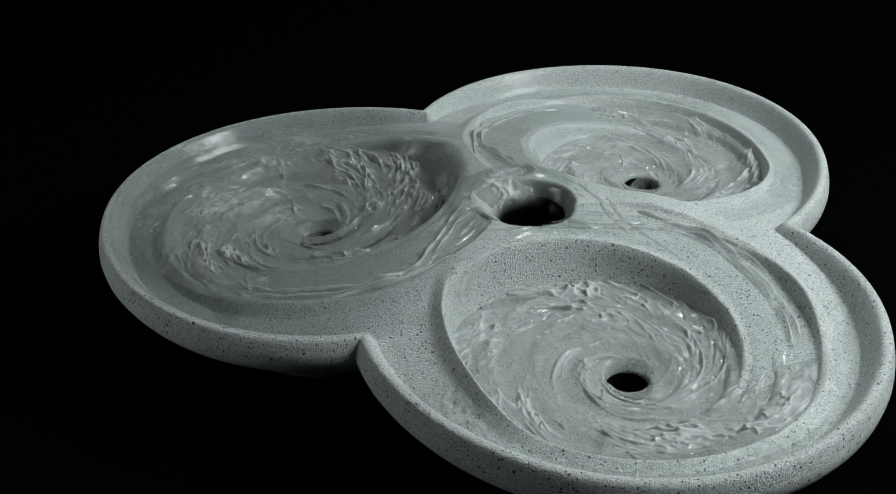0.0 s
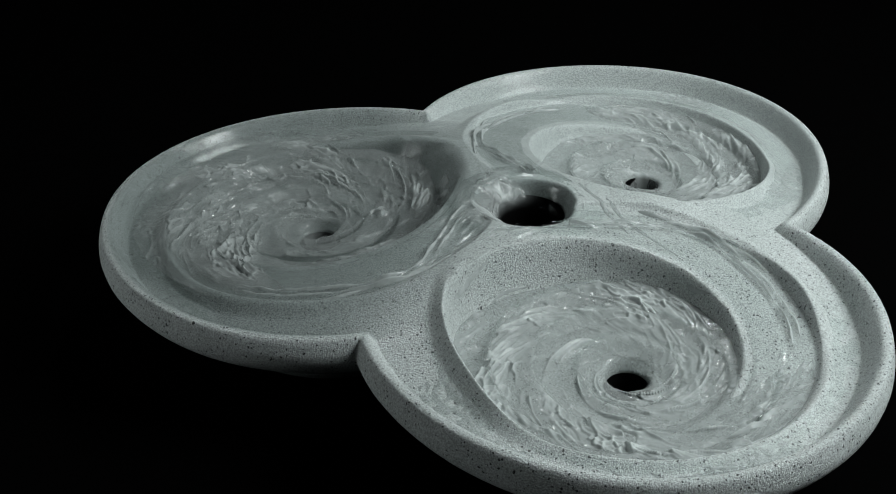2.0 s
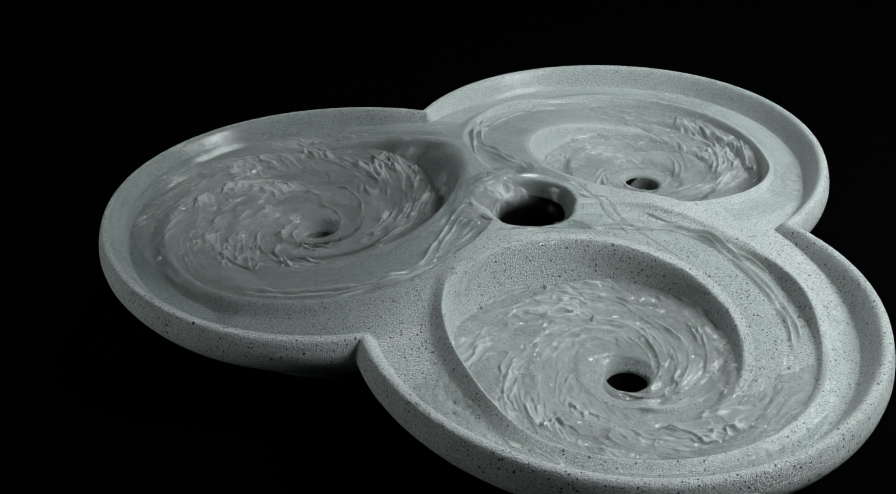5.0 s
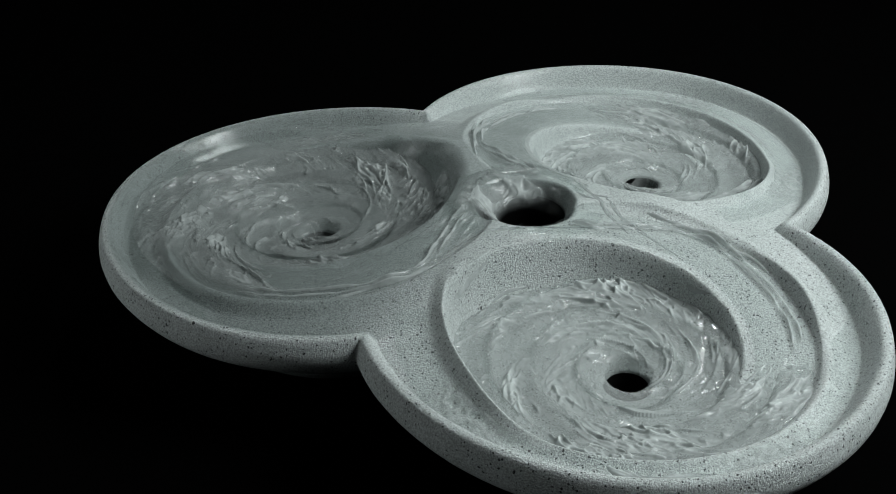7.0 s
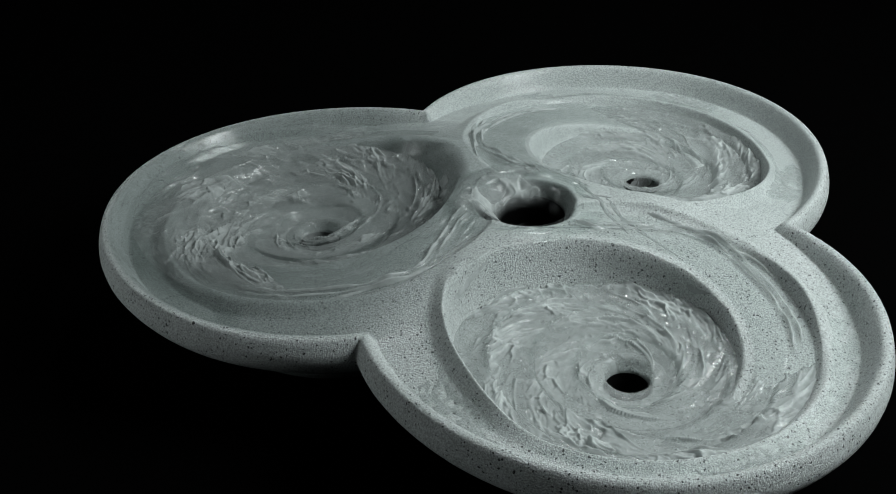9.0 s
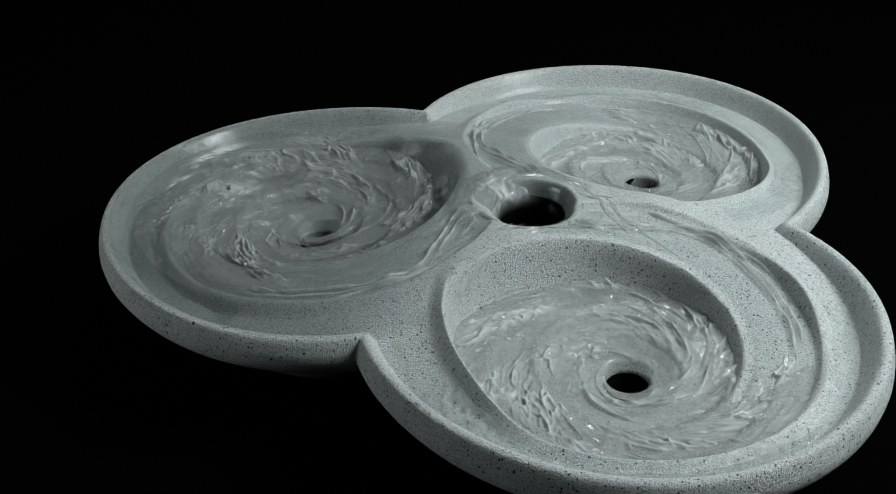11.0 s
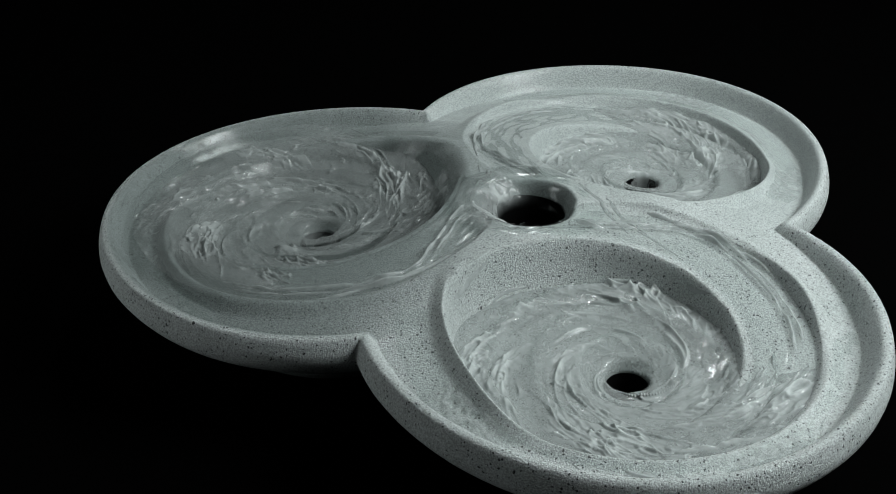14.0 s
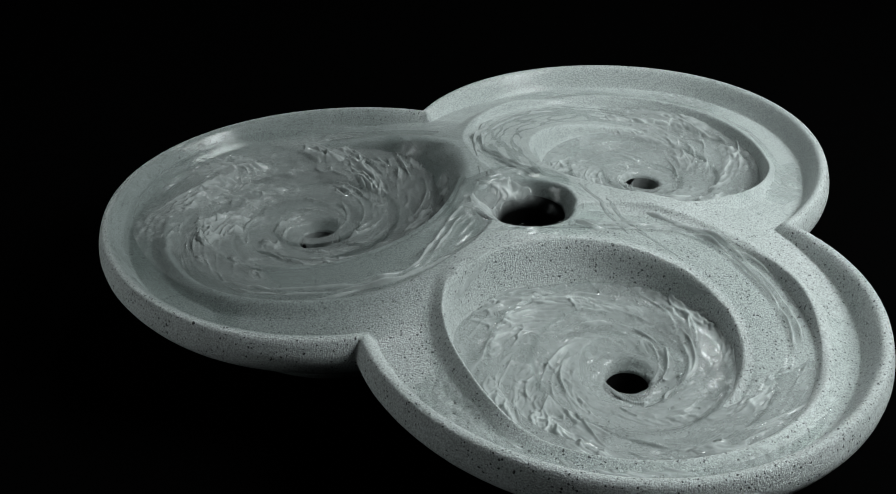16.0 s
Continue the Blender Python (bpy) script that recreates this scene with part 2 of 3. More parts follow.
def quads(rows, cols, closed):
    """Quads of a grid of rows by cols points; closed: the columns run round."""
    i, j = np.meshgrid(np.arange(rows - 1), np.arange(cols if closed else cols - 1), indexing="ij")
    j2 = (j + 1) % cols
    return np.stack([(i + 1) * cols + j, (i + 1) * cols + j2, i * cols + j2, i * cols + j], -1)


def take(name, verts, faces, mat, parent, label=""):
    used, inv = np.unique(faces.ravel(), return_inverse=True)
    ob = mesh_object(name, verts[used], inv.reshape(faces.shape), mat, parent, label)
    wet_dim = lobe_weight(verts[used][:, 0] / S, verts[used][:, 1] / S)
    ob.data.attributes.new("wet_dim", "FLOAT", "POINT").data.foreach_set("value", wet_dim.astype(np.float32))
    film = lobe_weight(verts[used][:, 0] / S, verts[used][:, 1] / S, (0.55, 0.10, 0.95))
    ob.data.attributes.new("washed", "FLOAT", "POINT").data.foreach_set("value", film.astype(np.float32))
    return ob


def set_ripple_light(ob, values, ripple_light=0.7):
    """How clouded the water is, and how light its painted ripples are."""
    ripple_light = np.clip(np.broadcast_to(ripple_light, np.shape(values)), 0, 1)
    ob.data.attributes.new("ripple_light", "FLOAT", "POINT").data.foreach_set("value", ripple_light.ravel().astype(np.float32))
    ob.data.attributes.new("ripple_mix", "FLOAT", "POINT").data.foreach_set("value", np.clip(values, 0, 1).ravel().astype(np.float32))
    return ob


# ---- the studio ----
def box_shell():
    z0, h, w = BASE_Z * S - 0.001, 2.6, 3.0
    floor = mesh_object("floor", np.array([[-w, -w, z0], [w, -w, z0], [w, w, z0], [-w, w, z0]]), np.array([[0, 1, 2, 3]]), BLACK, shade=False)
    tagged(floor, "matt black cloth under the stone bowl", "floor", kind="structure")
    top = mesh_object("ceiling", np.array([[-w, -w, h], [w, -w, h], [w, w, h], [-w, w, h]]), np.array([[3, 2, 1, 0]]), BLACK, shade=False)
    tagged(top, "black studio ceiling in the dark", "ceiling", kind="structure")
    for name, a, b in (("wall_north", (-w, w), (w, w)), ("wall_south", (w, -w), (-w, -w)), ("wall_east", (w, w), (w, -w)), ("wall_west", (-w, -w), (-w, w))):
        d = Vector((b[0] - a[0], b[1] - a[1], 0)).normalized().cross(Vector((0, 0, 1))) * -0.1
        pts = [(*a, z0), (*b, z0), (*b, h), (*a, h)]
        back = [(p[0] + d.x, p[1] + d.y, p[2]) for p in pts]
        wall = mesh_object(name, np.array(pts + back), np.array([[0, 1, 2, 3], [7, 6, 5, 4], [0, 4, 5, 1], [1, 5, 6, 2], [2, 6, 7, 3], [3, 7, 4, 0]]), BLACK, shade=False)
        tagged(wall, "black studio backdrop lost in the dark", "wall", kind="structure")


box_shell()


# ---- the stone bowl ----
def stone_bowl():
    bowl = tagged(new("water_feature"), "pale grey speckled cast stone bowl with three round basins", "water feature")
    cols = 1440
    theta = np.arange(cols) / cols * 2 * np.pi
    rc = outline(theta, 0.0)
    inner = np.concatenate([np.linspace(0.0625, 0.09, 36), np.linspace(0.0915, rc.min() - 0.02, 150)])
    rows = []
    for r in inner:
        rows.append(np.full(cols, r))
    for f in np.linspace(0, 1, 190)[1:]:
        rows.append(inner[-1] + (rc - inner[-1]) * f)
    rad = np.array(rows)
    x, y = rad * np.cos(theta), rad * np.sin(theta)
    z = stone_height(x, y)
    top = np.stack([x, y, z], -1)
    side = []
    profile = ((0.004, -0.0008), (0.0065, -0.0026), (0.0085, -0.006), (0.0112, -0.013), (0.0138, -0.0235), (0.0148, -0.032), (0.0132, -0.041),
               (0.008, -0.050), (0.0015, -0.059), (-0.008, -0.067), (-0.019, -0.0745), (-0.033, -0.081), (-0.050, -0.088), (-0.073, -0.098),
               (-0.10, -0.112), (-0.12, -0.130), (-0.125, -0.150), (-0.126, BASE_Z))
    for off, h in profile:
        ro = outline(theta, off)
        side.append(np.stack([ro * np.cos(theta), ro * np.sin(theta), np.full(cols, h)], -1))
    last = side[-1]
    side.append(np.concatenate([last[:, :2] * 0.4, np.full((cols, 1), BASE_Z)], 1))
    grid = np.concatenate([top, np.array(side)], 0)
    nr = len(grid)
    nt = len(top)
    verts = grid.reshape(-1, 3) * S
    q = quads(nr, cols, True)
    mid = (np.degrees(theta) + 180 / cols - math.degrees(TURNS[0]) + 60) % 360
    sector = (mid // 120).astype(int)
    d_in = (rc[None, :] - rad[:-1])
    base_row = np.array([i >= nt + 4 for i in range(nr - 1)])
    hub_row = np.array([i < 36 for i in range(nr - 1)])
    take("hub_spout", verts, q[hub_row].reshape(-1, 4), STONE, bowl, "raised round water outlet in the middle")
    take("base", verts, q[base_row].reshape(-1, 4), STONE, bowl, "rounded underside in shadow")
    for k in range(3):
        sel = sector == k
        body_rows = ~hub_row & ~base_row
        sub = q[body_rows][:, sel]
        idx = np.arange(nr - 1)[body_rows]
        near_rim = np.zeros(sub.shape[:2], dtype=bool)
        for a, i in enumerate(idx):
            near_rim[a] = True if i >= nt - 1 else (d_in[i, sel] < 0.012)
        lobe = take("lobe", verts, sub[~near_rim], STONE, bowl, "round basin with a spiral channel and drain hole")
        take("rim", verts, sub[near_rim], STONE, lobe)
    return bowl


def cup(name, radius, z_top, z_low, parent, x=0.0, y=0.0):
    """A black sleeve, closed below, that paints the deep shade of a hole."""
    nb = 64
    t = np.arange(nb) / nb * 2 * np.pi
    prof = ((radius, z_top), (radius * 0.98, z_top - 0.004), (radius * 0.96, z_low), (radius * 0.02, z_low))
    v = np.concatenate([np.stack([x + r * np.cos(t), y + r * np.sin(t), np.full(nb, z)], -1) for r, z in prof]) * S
    return mesh_object(name, v, quads(len(prof), nb, True).reshape(-1, 4), HOLE_DARK, parent, "black sleeve painted in for a hole's deep shade")


BOWL = stone_bowl()
# black sleeves put in to darken the hub and drain holes
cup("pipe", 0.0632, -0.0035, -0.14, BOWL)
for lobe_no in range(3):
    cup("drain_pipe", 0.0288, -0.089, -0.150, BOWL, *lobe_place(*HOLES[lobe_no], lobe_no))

# ---- the water ----
TWIST = 1.45


def water_level(rho):
    return np.interp(rho, (0.0255, 0.0280, 0.0292, 0.0315, 0.036, 0.045, 0.06, 0.09, 0.13, 0.20, 0.3), (-0.128, -0.100, -0.087, -0.0790, -0.0750, -0.0715, -0.0680, -0.0630, -0.0560, -0.0475, -0.0430))


def crests(n, sharp):
    """Rounded crest lines where the noise crosses nought."""
    return 1 - np.sqrt(n * n + sharp) * 2.2


def creases(n, width):
    """Wave fronts where the noise crosses nought: a steep face on one side, a long back on the other."""
    back = np.exp(-(np.sqrt(n * n + 0.25 * width * width) - 0.5 * width) / (2.8 * width))
    return np.where(n < 0, back, np.exp(-(n / (0.85 * width)) ** 2))


def ripples(rho, beta, seed, fine):
    """Thin creases drawn out along the inward spiral and cross waves, in patches between smooth water."""
    far = np.maximum(rho, 0.02)
    t = beta - TWIST * np.log(far / 0.1)
    x, y = rho * np.cos(t), rho * np.sin(t)
    wx, wy = perlin(x * 13, y * 13, seed + 5) * 0.030, perlin(x * 13, y * 13, seed + 6) * 0.030
    wx, wy = wx + perlin(x * 45, y * 45, seed + 9) * 0.008, wy + perlin(x * 45, y * 45, seed + 10) * 0.008
    patch = perlin(x * 9, y * 9, seed + 4)
    force = smooth(-0.05, 0.45, patch) * smooth(0.03, 0.13, rho)
    calm = smooth(0.35, -0.25, patch)
    # long filaments that wind into the drain
    wind = beta - 1.9 * np.log(far / 0.1) + perlin(x * 14, y * 14, seed + 11) * 0.5
    lane = perlin(np.cos(wind) * (0.8 + 6 * rho) + 3, np.sin(wind) * (0.8 + 6 * rho) + 3, seed + 3)
    lines = creases(lane, 0.035) * smooth(-0.25, 0.2, perlin(x * 11, y * 11, seed + 12))
    lines = lines + 0.6 * creases(lane - 0.10, 0.028) * smooth(-0.1, 0.25, perlin(x * 15, y * 15, seed + 14))
    # broken net of creases
    net = creases(perlin((x + wx) * 26, (y + wy) * 26, seed), 0.085)
    small = creases(perlin((x + wy) * 58, (y + wx) * 58, seed + 1), 0.13)
    u, v = rho * np.cos(beta) + wx, rho * np.sin(beta) + wy
    cross = creases(perlin(u * 23, v * 23, seed + 7), 0.075) * smooth(-0.05, 0.35, perlin(u * 9, v * 9, seed + 8))
    chop = perlin((x + wx) * 100, (y + wy) * 100, seed + 2)
    big = perlin(x * 9, y * 9, seed + 13)
    fade = 0.35 + 0.65 * smooth(-0.3, 0.3, perlin((x + wy) * 32, (y + wx) * 32, seed + 15))
    sharp = (lines * 0.0056 + cross * 0.0040 + net * (0.0003 + 0.0040 * force)) * fade + small * 0.0020 * fine * force
    wave = big * 0.0034 + sharp + chop * (0.0002 + 0.0010 * fine * force)
    return wave - 0.0036, force, sharp


RINGS = ((0.0255, 0.075, 11), (0.055, 0.135, 23), (0.115, 0.195, 37), (0.175, 0.262, 51))


def swirl_ring(inner, outer, seed, fine, swell, rough):
    nr, nb = max(16, int((outer - inner) / 0.0014)), int(220 + outer * 2 * math.pi / 0.0017)
    rho = np.linspace(inner, outer, nr)[:, None] * np.ones(nb)
    beta = np.ones(nr)[:, None] * (np.arange(nb) / nb * 2 * np.pi)
    under = smooth(0.019, 0.0, rho - inner) * (inner > 0.03)      # each ring tucks under the one within it
    over = smooth(0.012, 0.0, outer - rho) * (outer < 0.25)
    wave, force, sharp = ripples(rho, beta, seed, fine)
    settle = (0.5 if swell else 0.65) * smooth(0.20, 0.25, rho)
    wave, sharp = wave * rough * (1 - settle), sharp * rough
    z = water_level(rho) + swell * smooth(0.13, 0.24, rho) + wave * 0.98 * smooth(0.022, 0.05, rho) - 0.014 * under
    # crest lines made paler and denser, in place of refracted light
    ripple_mix = 0.50 + 0.22 * force + 0.14 * smooth(0.0005, 0.004, sharp)
    ripple_light = 0.60 + 0.30 * smooth(0.0014, 0.0060, sharp)
    ripple_mix = ripple_mix * (1 - over)
    ripple_mix = ripple_mix * (1 - (0.6 if swell else 0.8) * smooth(0.225, 0.265, rho))
    v = np.stack([rho * np.cos(beta), rho * np.sin(beta), z], -1).reshape(-1, 3) * S
    return v, quads(nr, nb, True).reshape(-1, 4), ripple_mix, ripple_light


def vortex_place(k):
    """Over the drain; the whirl leans, higher where the stream runs in."""
    x, y = lobe_place(*HOLES[k], k)
    turn = math.degrees(TURNS[k])
    full = (0.013, 0.006, -0.002)[k]      # one basin stands fuller than the others
    return pose(x * S, y * S, full * S, 0, 0, turn - 25)


def vortex(k, cloud, basin_light):
    thing = tagged(new("vortex_water"), "clear rippling water swirling down into a drain hole", "water", "swirling basins")
    for inner, outer, seed in RINGS:
        if outer > 0.25 and k == 0:
            outer = 0.290                # the fullest basin floods its step
        v, f, ripple_mix, ripple_light = swirl_ring(inner, outer, seed + 100 * k, (1.1, 1.1, 0.8)[k], (0.011, 0.0, 0.0)[k], (1.2, 1.1, 0.9)[k])
        set_ripple_light(mesh_object("swirl_ring", v, f, WATER, thing), ripple_mix * cloud, ripple_light * basin_light)
    thing.matrix_basis = vortex_place(k)
    return thing


# last value: the first basin's water is painted dimmer, for its weaker light
VORTICES = [vortex(0, 0.85, 0.66), vortex(1, 0.92, 1.08), vortex(2, 0.88, 1.08)]


# standing waves: turn about the drain and distance from it
STANDING = (((68, 0.236), (79, 0.242), (96, 0.252), (121, 0.285), (133, 0.280), (145, 0.255), (157, 0.246), (178, 0.262), (200, 0.268)),
            ((100, 0.284), (125, 0.294), (143, 0.305), (159, 0.342), (170, 0.36)))


def channel_water():
    """The stream that runs from the hub down the channel of a lobe, in the lobe's drain axes turned to the world."""
    nb, nr = 420, 90
    beta = np.linspace(205, -30, nb)[:, None] * np.ones(nr)
    f = np.ones(nb)[:, None] * np.linspace(0, 1, nr)
    b = np.radians(beta)
    # the round step seen from the drain
    px, py = DRAIN
    dot = px * np.cos(b) + py * np.sin(b)
    far = -dot + np.sqrt(dot ** 2 - (px ** 2 + py ** 2) + (S1_R - 0.002) ** 2)
    near = lip_radius(beta) + 0.010
    far = np.minimum(far, near + 0.16)
    rho = near + (far - near) * f
    zc = channel_height(beta)
    edge = smooth(0.10, 0.0, f) + smooth(0.90, 1.0, f)
    s = np.radians(205 - beta) * 0.2
    low = smooth(85, 25, beta)
    wave = (1 - np.abs(perlin(s * 16 + f * 1.6, f * 6 - s * 5, 71)) * 2.4) * (0.0006 + 0.0020 * low) + perlin(s * 45, f * 9, 72) * 0.0012 * low + perlin(s * 90, f * 16, 73) * 0.0008 * low
    for path in STANDING:
        line = np.interp(beta, [p[0] for p in path], [p[1] for p in path])
        on = smooth(path[0][0] - 6, path[0][0] + 8, beta) * smooth(path[-1][0] + 4, path[-1][0] - 12, beta)
        wob = perlin(beta * 0.07, beta * 0 + path[0][1] * 90, 75) * 0.006
        for shift, high in ((0.0, 0.0098), (0.012, 0.0062)):
            wave = wave + on * high * np.exp(-((rho - line - shift - wob) / 0.0030) ** 2) * (0.6 + 0.8 * perlin(beta * 0.12, beta * 0 + shift * 900, 76))
    # standing crests clouded pale, as if light gathered there
    crest = smooth(0.0006, 0.0040, wave)
    ripple_mix = (0.12 + 0.52 * crest + 0.3 * smooth(70, 10, beta)) * (1 - np.clip(edge, 0, 1)) * smooth(205, 190, beta) * smooth(-30, -5, beta)
    w = lobe_place(px, py, 0)
    a = TURNS[0]
    x = w[0] + rho * np.cos(b + a)
    y = w[1] + rho * np.sin(b + a)
    ledge = np.interp(np.hypot(x, y), [c[0] for c in LEDGE], [c[1] for c in LEDGE])
    z = np.minimum(zc, ledge) + 0.002 + wave - 0.0035 * edge - 0.012 * smooth(175, 205, beta) - 0.01 * smooth(0, -30, beta)
    v = np.stack([x - w[0], y - w[1], z], -1).reshape(-1, 3) * S
    hub = np.hypot(x, y)
    ripple_mix = ripple_mix * smooth(0.086, 0.104, hub)
    faces = quads(nb, nr, False).reshape(-1, 4)
    faces = faces[(hub.ravel()[faces] > 0.083).all(axis=1)]
    ob = set_ripple_light(mesh_object("channel_water", v, faces, FILM), ripple_mix)
    tagged(ob, "thin clear water running down a spiral channel", "water", "channel streams")
    ob.matrix_basis = pose(w[0] * S, w[1] * S, 0)
    made = [ob]
    for k in (1, 2):
        w = lobe_place(*DRAIN, k)
        made.append(copy_thing(ob, pose(w[0] * S, w[1] * S, 0, 0, 0, 120 * k)))
    return made


STREAMS = channel_water()


def gutter_water():
    """Spilt water that creeps round the gutter under the rim, in a lobe's own axes."""
    na, nr = 620, 34
    ang = np.linspace(-118, 72, na)[:, None] * np.ones(nr)
    rad = np.ones(na)[:, None] * np.linspace(S1_R + 0.006, 0.325, nr)
    t = np.radians(ang)
    x, y = lobe_place(rad * np.cos(t), rad * np.sin(t), 0)
    px, py = rad * np.cos(t), rad * np.sin(t)
    patch = smooth(-0.15, 0.45, perlin(px * 8, py * 8, 61)) * smooth(-118, -90, ang) * smooth(72, 40, ang)
    wave = crests(perlin(t * 11, rad * 50, 62), 0.015) * 0.0018 + crests(perlin(t * 22, rad * 85, 63), 0.015) * 0.0012 + perlin(t * 40, rad * 140, 64) * 0.0003
    edge = smooth(S1_R + 0.016, S1_R + 0.006, rad) + smooth(0.312, 0.325, rad)
    z = stone_height(x, y) + 0.0016 + wave * patch - 0.003 * edge - 0.0012 * (1 - patch)
    ox, oy = lobe_place(0, 0, 0)
    v = np.stack([x - ox, y - oy, z], -1).reshape(-1, 3) * S
    ob = set_ripple_light(mesh_object("gutter_water", v, quads(na, nr, False).reshape(-1, 4)[:, ::-1], SPILL), patch * (0.10 + 0.30 * smooth(-0.0005, 0.0015, wave)) * (1 - np.clip(edge, 0, 1)))
    tagged(ob, "thin rippled water lying under the stone rim", "water", "gutter water")
    ob.matrix_basis = pose(ox * S, oy * S, 0)
    made = [ob]
    for k in (1, 2):
        ox, oy = lobe_place(0, 0, k)
        made.append(copy_thing(ob, pose(ox * S, oy * S, 0, 0, 0, 120 * k)))
    return made


GUTTERS = gutter_water()


def hub_water():
    """Water that wells up in the hub: a funnel of folded sheets round a dark mouth, that spills over the lip and spreads."""
    nr, nb = 130, 420
    rad = np.linspace(0.047, 0.125, nr)[:, None] * np.ones(nb)
    t = np.ones(nr)[:, None] * (np.arange(nb) / nb * 2 * np.pi)
    side = 0.06 + 0.94 * smooth(-0.15, 0.8, np.cos(t - math.radians(160)))
    wall = np.interp(rad, (0.047, 0.053, 0.060, 0.067, 0.074, 0.082, 0.090, 0.125), (-0.022, -0.010, 0.000, 0.0085, 0.0170, 0.0230, 0.0245, 0.0245))
    along, down = t * 0.075, rad + wall                      # round the lip and over it
    px, py = along + 0.9 * down, down - 0.45 * along
    px, py = px + perlin(px * 18, py * 18, 94) * 0.014, py + perlin(px * 18, py * 18, 95) * 0.014
    x, y = rad * np.cos(t), rad * np.sin(t)
    force = smooth(-0.4, 0.3, perlin(x * 16, y * 16, 93) + 0.15) * (0.25 + 0.75 * side)
    wave = creases(perlin(px * 16, py * 16, 91), 0.14) * 0.0030 + creases(perlin(px * 30 + 7, py * 25, 92), 0.14) * 0.0018 + perlin(px * 9, py * 9, 97) * 0.004
    lift = wave * force * smooth(0.122, 0.095, rad) * smooth(0.047, 0.056, rad)
    z = wall + 0.0015 + lift - 0.005 * smooth(0.100, 0.125, rad) - 0.004 * (1 - side) * smooth(0.070, 0.082, rad)
    shift = 0.012 * smooth(0.082, 0.052, rad)                # the mouth opens to one side
    v = np.stack([x + shift, y, z], -1).reshape(-1, 3) * S
    ob = mesh_object("hub_water", v, quads(nr, nb, True).reshape(-1, 4), FILM)
    # folds painted paler along their crests, where light would catch
    crest = smooth(0.0006, 0.0045, lift)
    cover = (0.26 + 0.34 * smooth(0.080, 0.066, rad)) * smooth(0.047, 0.060, rad)
    set_ripple_light(ob, (cover + 0.30 * crest) * smooth(0.122, 0.10, rad) * side, 0.42 + 0.30 * crest)
    return tagged(ob, "clear water welling over the central outlet", "water")


HUB_WATER = hub_water()


def wall_water(k, cloud):
    """A rippled sheet that slides down a basin's wall from the lip."""
    nb, nr = 360, 46
    beta = np.linspace(248, 118, nb)[:, None] * np.ones(nr)
    f = np.ones(nb)[:, None] * np.linspace(0, 1, nr)
    rho = lip_radius(beta) - 0.068 + 0.064 * f
    b = np.radians(beta)
    u, v = DRAIN[0] + rho * np.cos(b), DRAIN[1] + rho * np.sin(b)
    x, y = lobe_place(u, v, k)
    tu, tv = u + perlin(u * 20, v * 20, 81 + k) * 0.02, v + perlin(u * 20, v * 20, 82 + k) * 0.02
    wave = crests(perlin(tu * 34, tv * 34, 83 + k), 0.012) * 0.0030 + crests(perlin(tu * 70, tv * 70, 84 + k), 0.015) * 0.0014
    patch = smooth(-0.35, 0.25, perlin(u * 9, v * 9, 85 + k)) * smooth(248, 232, beta) * smooth(118, 140, beta)
    edge = smooth(0.80, 1.0, f)
    z = stone_height(x, y) + 0.0022 + wave * patch * (1 - edge) - 0.004 * edge
    ox, oy = lobe_place(*DRAIN, k)
    verts = np.stack([x - ox, y - oy, z], -1).reshape(-1, 3) * S
    ob = set_ripple_light(mesh_object("wall_water", verts, quads(nb, nr, False).reshape(-1, 4), FILM), cloud * patch * (0.25 + 0.5 * smooth(-0.001, 0.003, wave)) * (1 - edge))
    tagged(ob, "thin rippled water sliding down a basin wall", "water", "wall water")
    ob.matrix_basis = pose(ox * S, oy * S, 0)
    return ob


WALLS = [wall_water(0, 1.0), wall_water(2, 0.7)]


def trickle(points, wide=1.0):
    """A fine raised edge of water that clings to the stone; one stands for a glint."""
    p = np.array(points)
    n = 40
    t = np.linspace(0, len(p) - 1, n)
    x, y = np.interp(t, range(len(p)), p[:, 0]), np.interp(t, range(len(p)), p[:, 1])
    for _ in range(6):
        x[1:-1], y[1:-1] = (x[:-2] + 2 * x[1:-1] + x[2:]) / 4, (y[:-2] + 2 * y[1:-1] + y[2:]) / 4
    dx, dy = np.gradient(x), np.gradient(y)
    length = np.hypot(dx, dy)
    nx, ny = -dy / length, dx / length
    thick = 0.0013 * np.sin(np.linspace(0.08, 0.97, n) * np.pi) ** 0.5 * (1 + 0.35 * perlin(t * 5, t * 0, 88))
    side = np.array((-1.0, -0.8, -0.4, 0.0, 0.4, 0.8, 1.0))
    vx, vy = x[:, None] + nx[:, None] * thick[:, None] * side * wide, y[:, None] + ny[:, None] * thick[:, None] * side * wide
    vz = stone_height(vx, vy) + thick[:, None] * (1 - side ** 2) - 0.0002
    ob = mesh_object("water_trickle", np.stack([vx, vy, vz], -1).reshape(-1, 3) * S, quads(n, 7, False).reshape(-1, 4), WATER)
    set_ripple_light(ob, np.full(n * 7, 0.75 / wide ** 0.5))
    return tagged(ob, "fine bright streak of trickle and painted glint on dry stone", "water", "trickles")


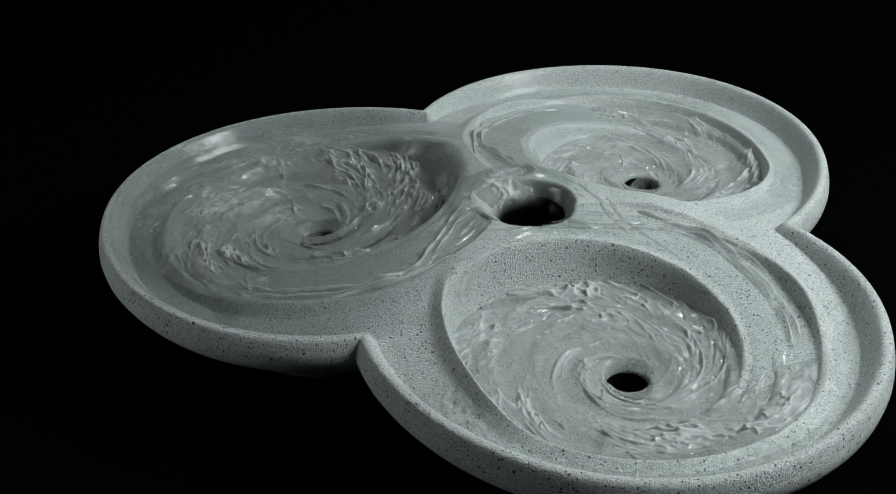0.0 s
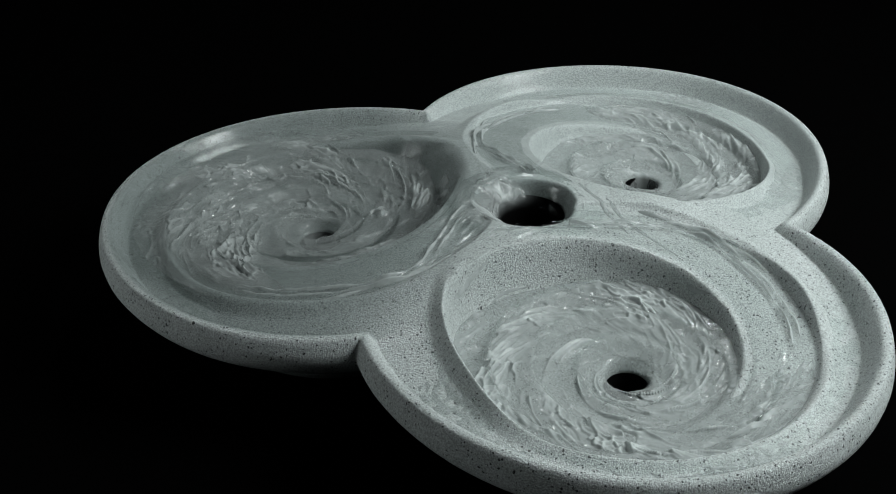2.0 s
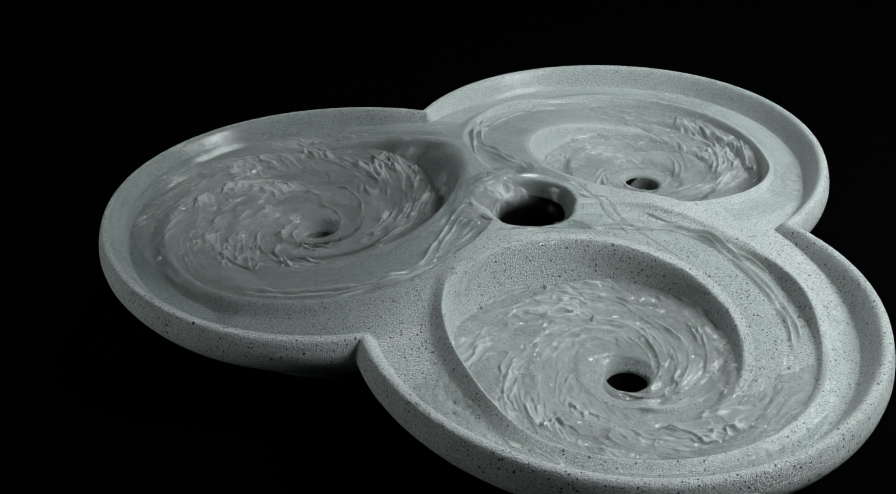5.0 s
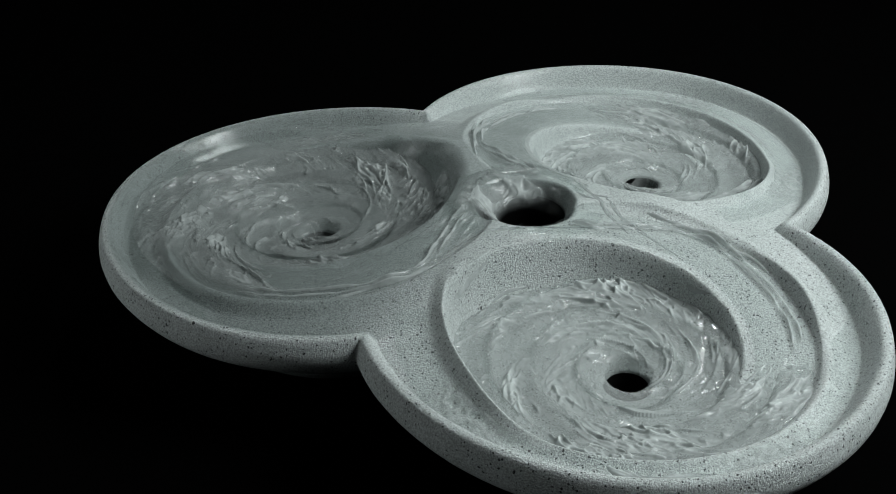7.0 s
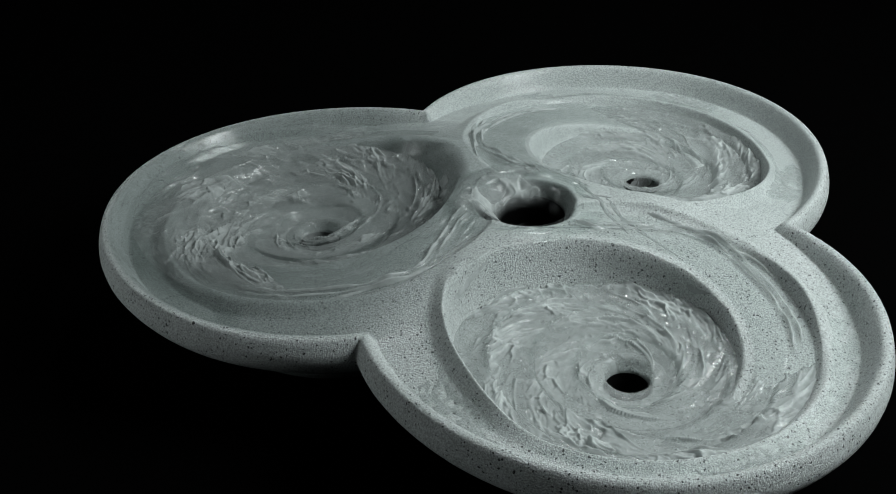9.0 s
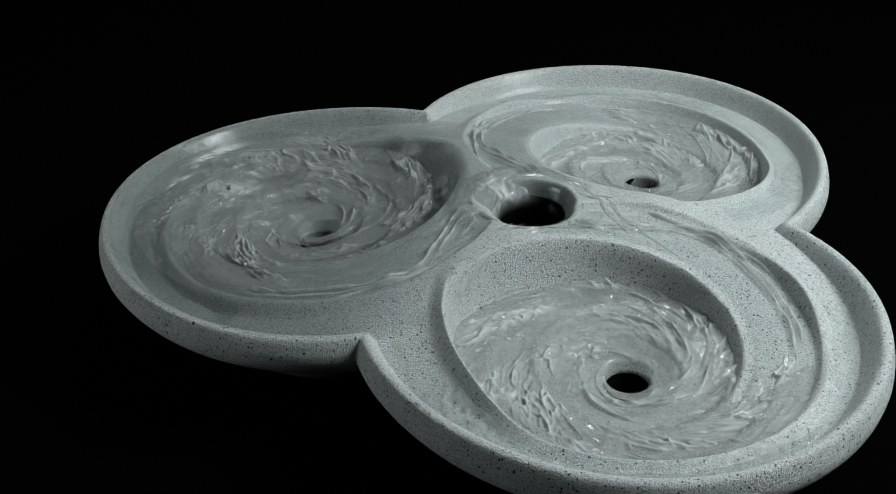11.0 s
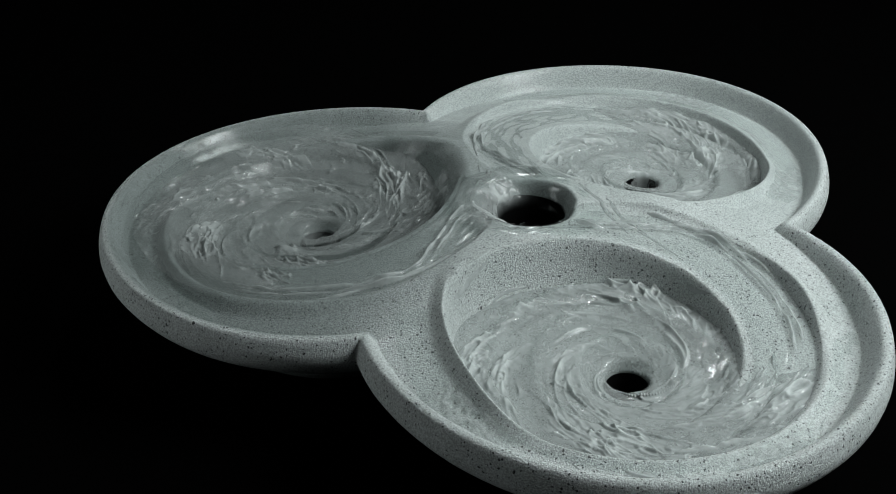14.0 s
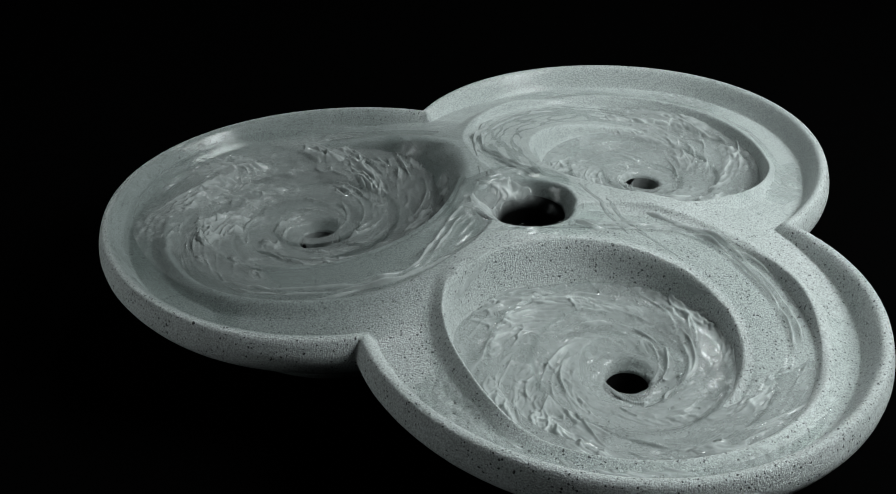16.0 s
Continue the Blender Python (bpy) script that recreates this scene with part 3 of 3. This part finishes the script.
trickle(((-0.0916, -0.2345), (-0.0838, -0.2188), (-0.0714, -0.1966), (-0.0509, -0.1688)))
trickle(((-0.0414, -0.1850), (-0.0313, -0.1719), (-0.0151, -0.1582), (0.0122, -0.1421)))
trickle(((-0.1270, -0.1565), (-0.0963, -0.1228), (-0.0632, -0.0996), (-0.0097, -0.0860), (0.0548, -0.0740), (0.1050, -0.0631)), 3.0)
trickle(((0.0844, 0.0600), (0.1244, -0.0116), (0.1560, -0.0700)), 3.0)
trickle(((0.1255, 0.0101), (0.1700, -0.0540), (0.2260, -0.1120)), 3.0)
# short pale streak modelled in place of a glint of light
trickle(((0.2362, -0.1563), (0.2460, -0.1661), (0.2653, -0.1834)))


# ---- what moves ----
def motions():
    walk(HUB_WATER, [(i / 5, pose(0, 0, 0.0012 * math.sin(i * 1.7), 0, 0, 16 * math.sin(i * 0.83) + 9 * math.sin(i * 1.9))) for i in range(81)])
    tilts = (7.0, 3.5, 0.8, -1.4)             # degrees: the whirl leans out at the drain, in at the wall
    speeds = (-330, -190, -105, -62)          # degrees a second, clockwise, fastest at the drain
    for k, thing in enumerate(VORTICES):
        for speed, tilt, ring in zip(speeds, tilts, thing.children):
            lean = pose(0, 0, -0.06 * S, 0, tilt, 0) @ pose(0, 0, 0.06 * S)
            walk(ring, [(i / 5, lean @ pose(0, 0, 0.0012 * math.sin(i * 1.75 + 2.1 * k + tilt), 0, 0, 47 * k + speed * i / 5)) for i in range(81)])
    for k, thing in enumerate(GUTTERS):
        base = thing.matrix_basis.copy()
        walk(thing, [(i / 5, base @ pose(0, 0, 0.0006 * math.sin(i * 2.3 + k), 0, 0, 2.2 * math.sin(i * 0.9 + k * 1.7))) for i in range(81)])
    for k, thing in enumerate(WALLS):
        base = thing.matrix_basis.copy()
        walk(thing, [(i / 5, base @ pose(0, 0, 0.0005 * math.sin(i * 2.9 + k), 0, 0, 1.2 * math.sin(i * 1.1 + k * 1.3))) for i in range(81)])
    for k, thing in enumerate(STREAMS):
        base = thing.matrix_basis.copy()
        walk(thing, [(i / 5, base @ pose(0, 0, 0.0012 * math.sin(i * 1.9 + k * 2), 0, 0, 1.6 * math.sin(i * 1.3 + k * 2.1))) for i in range(81)])


motions()
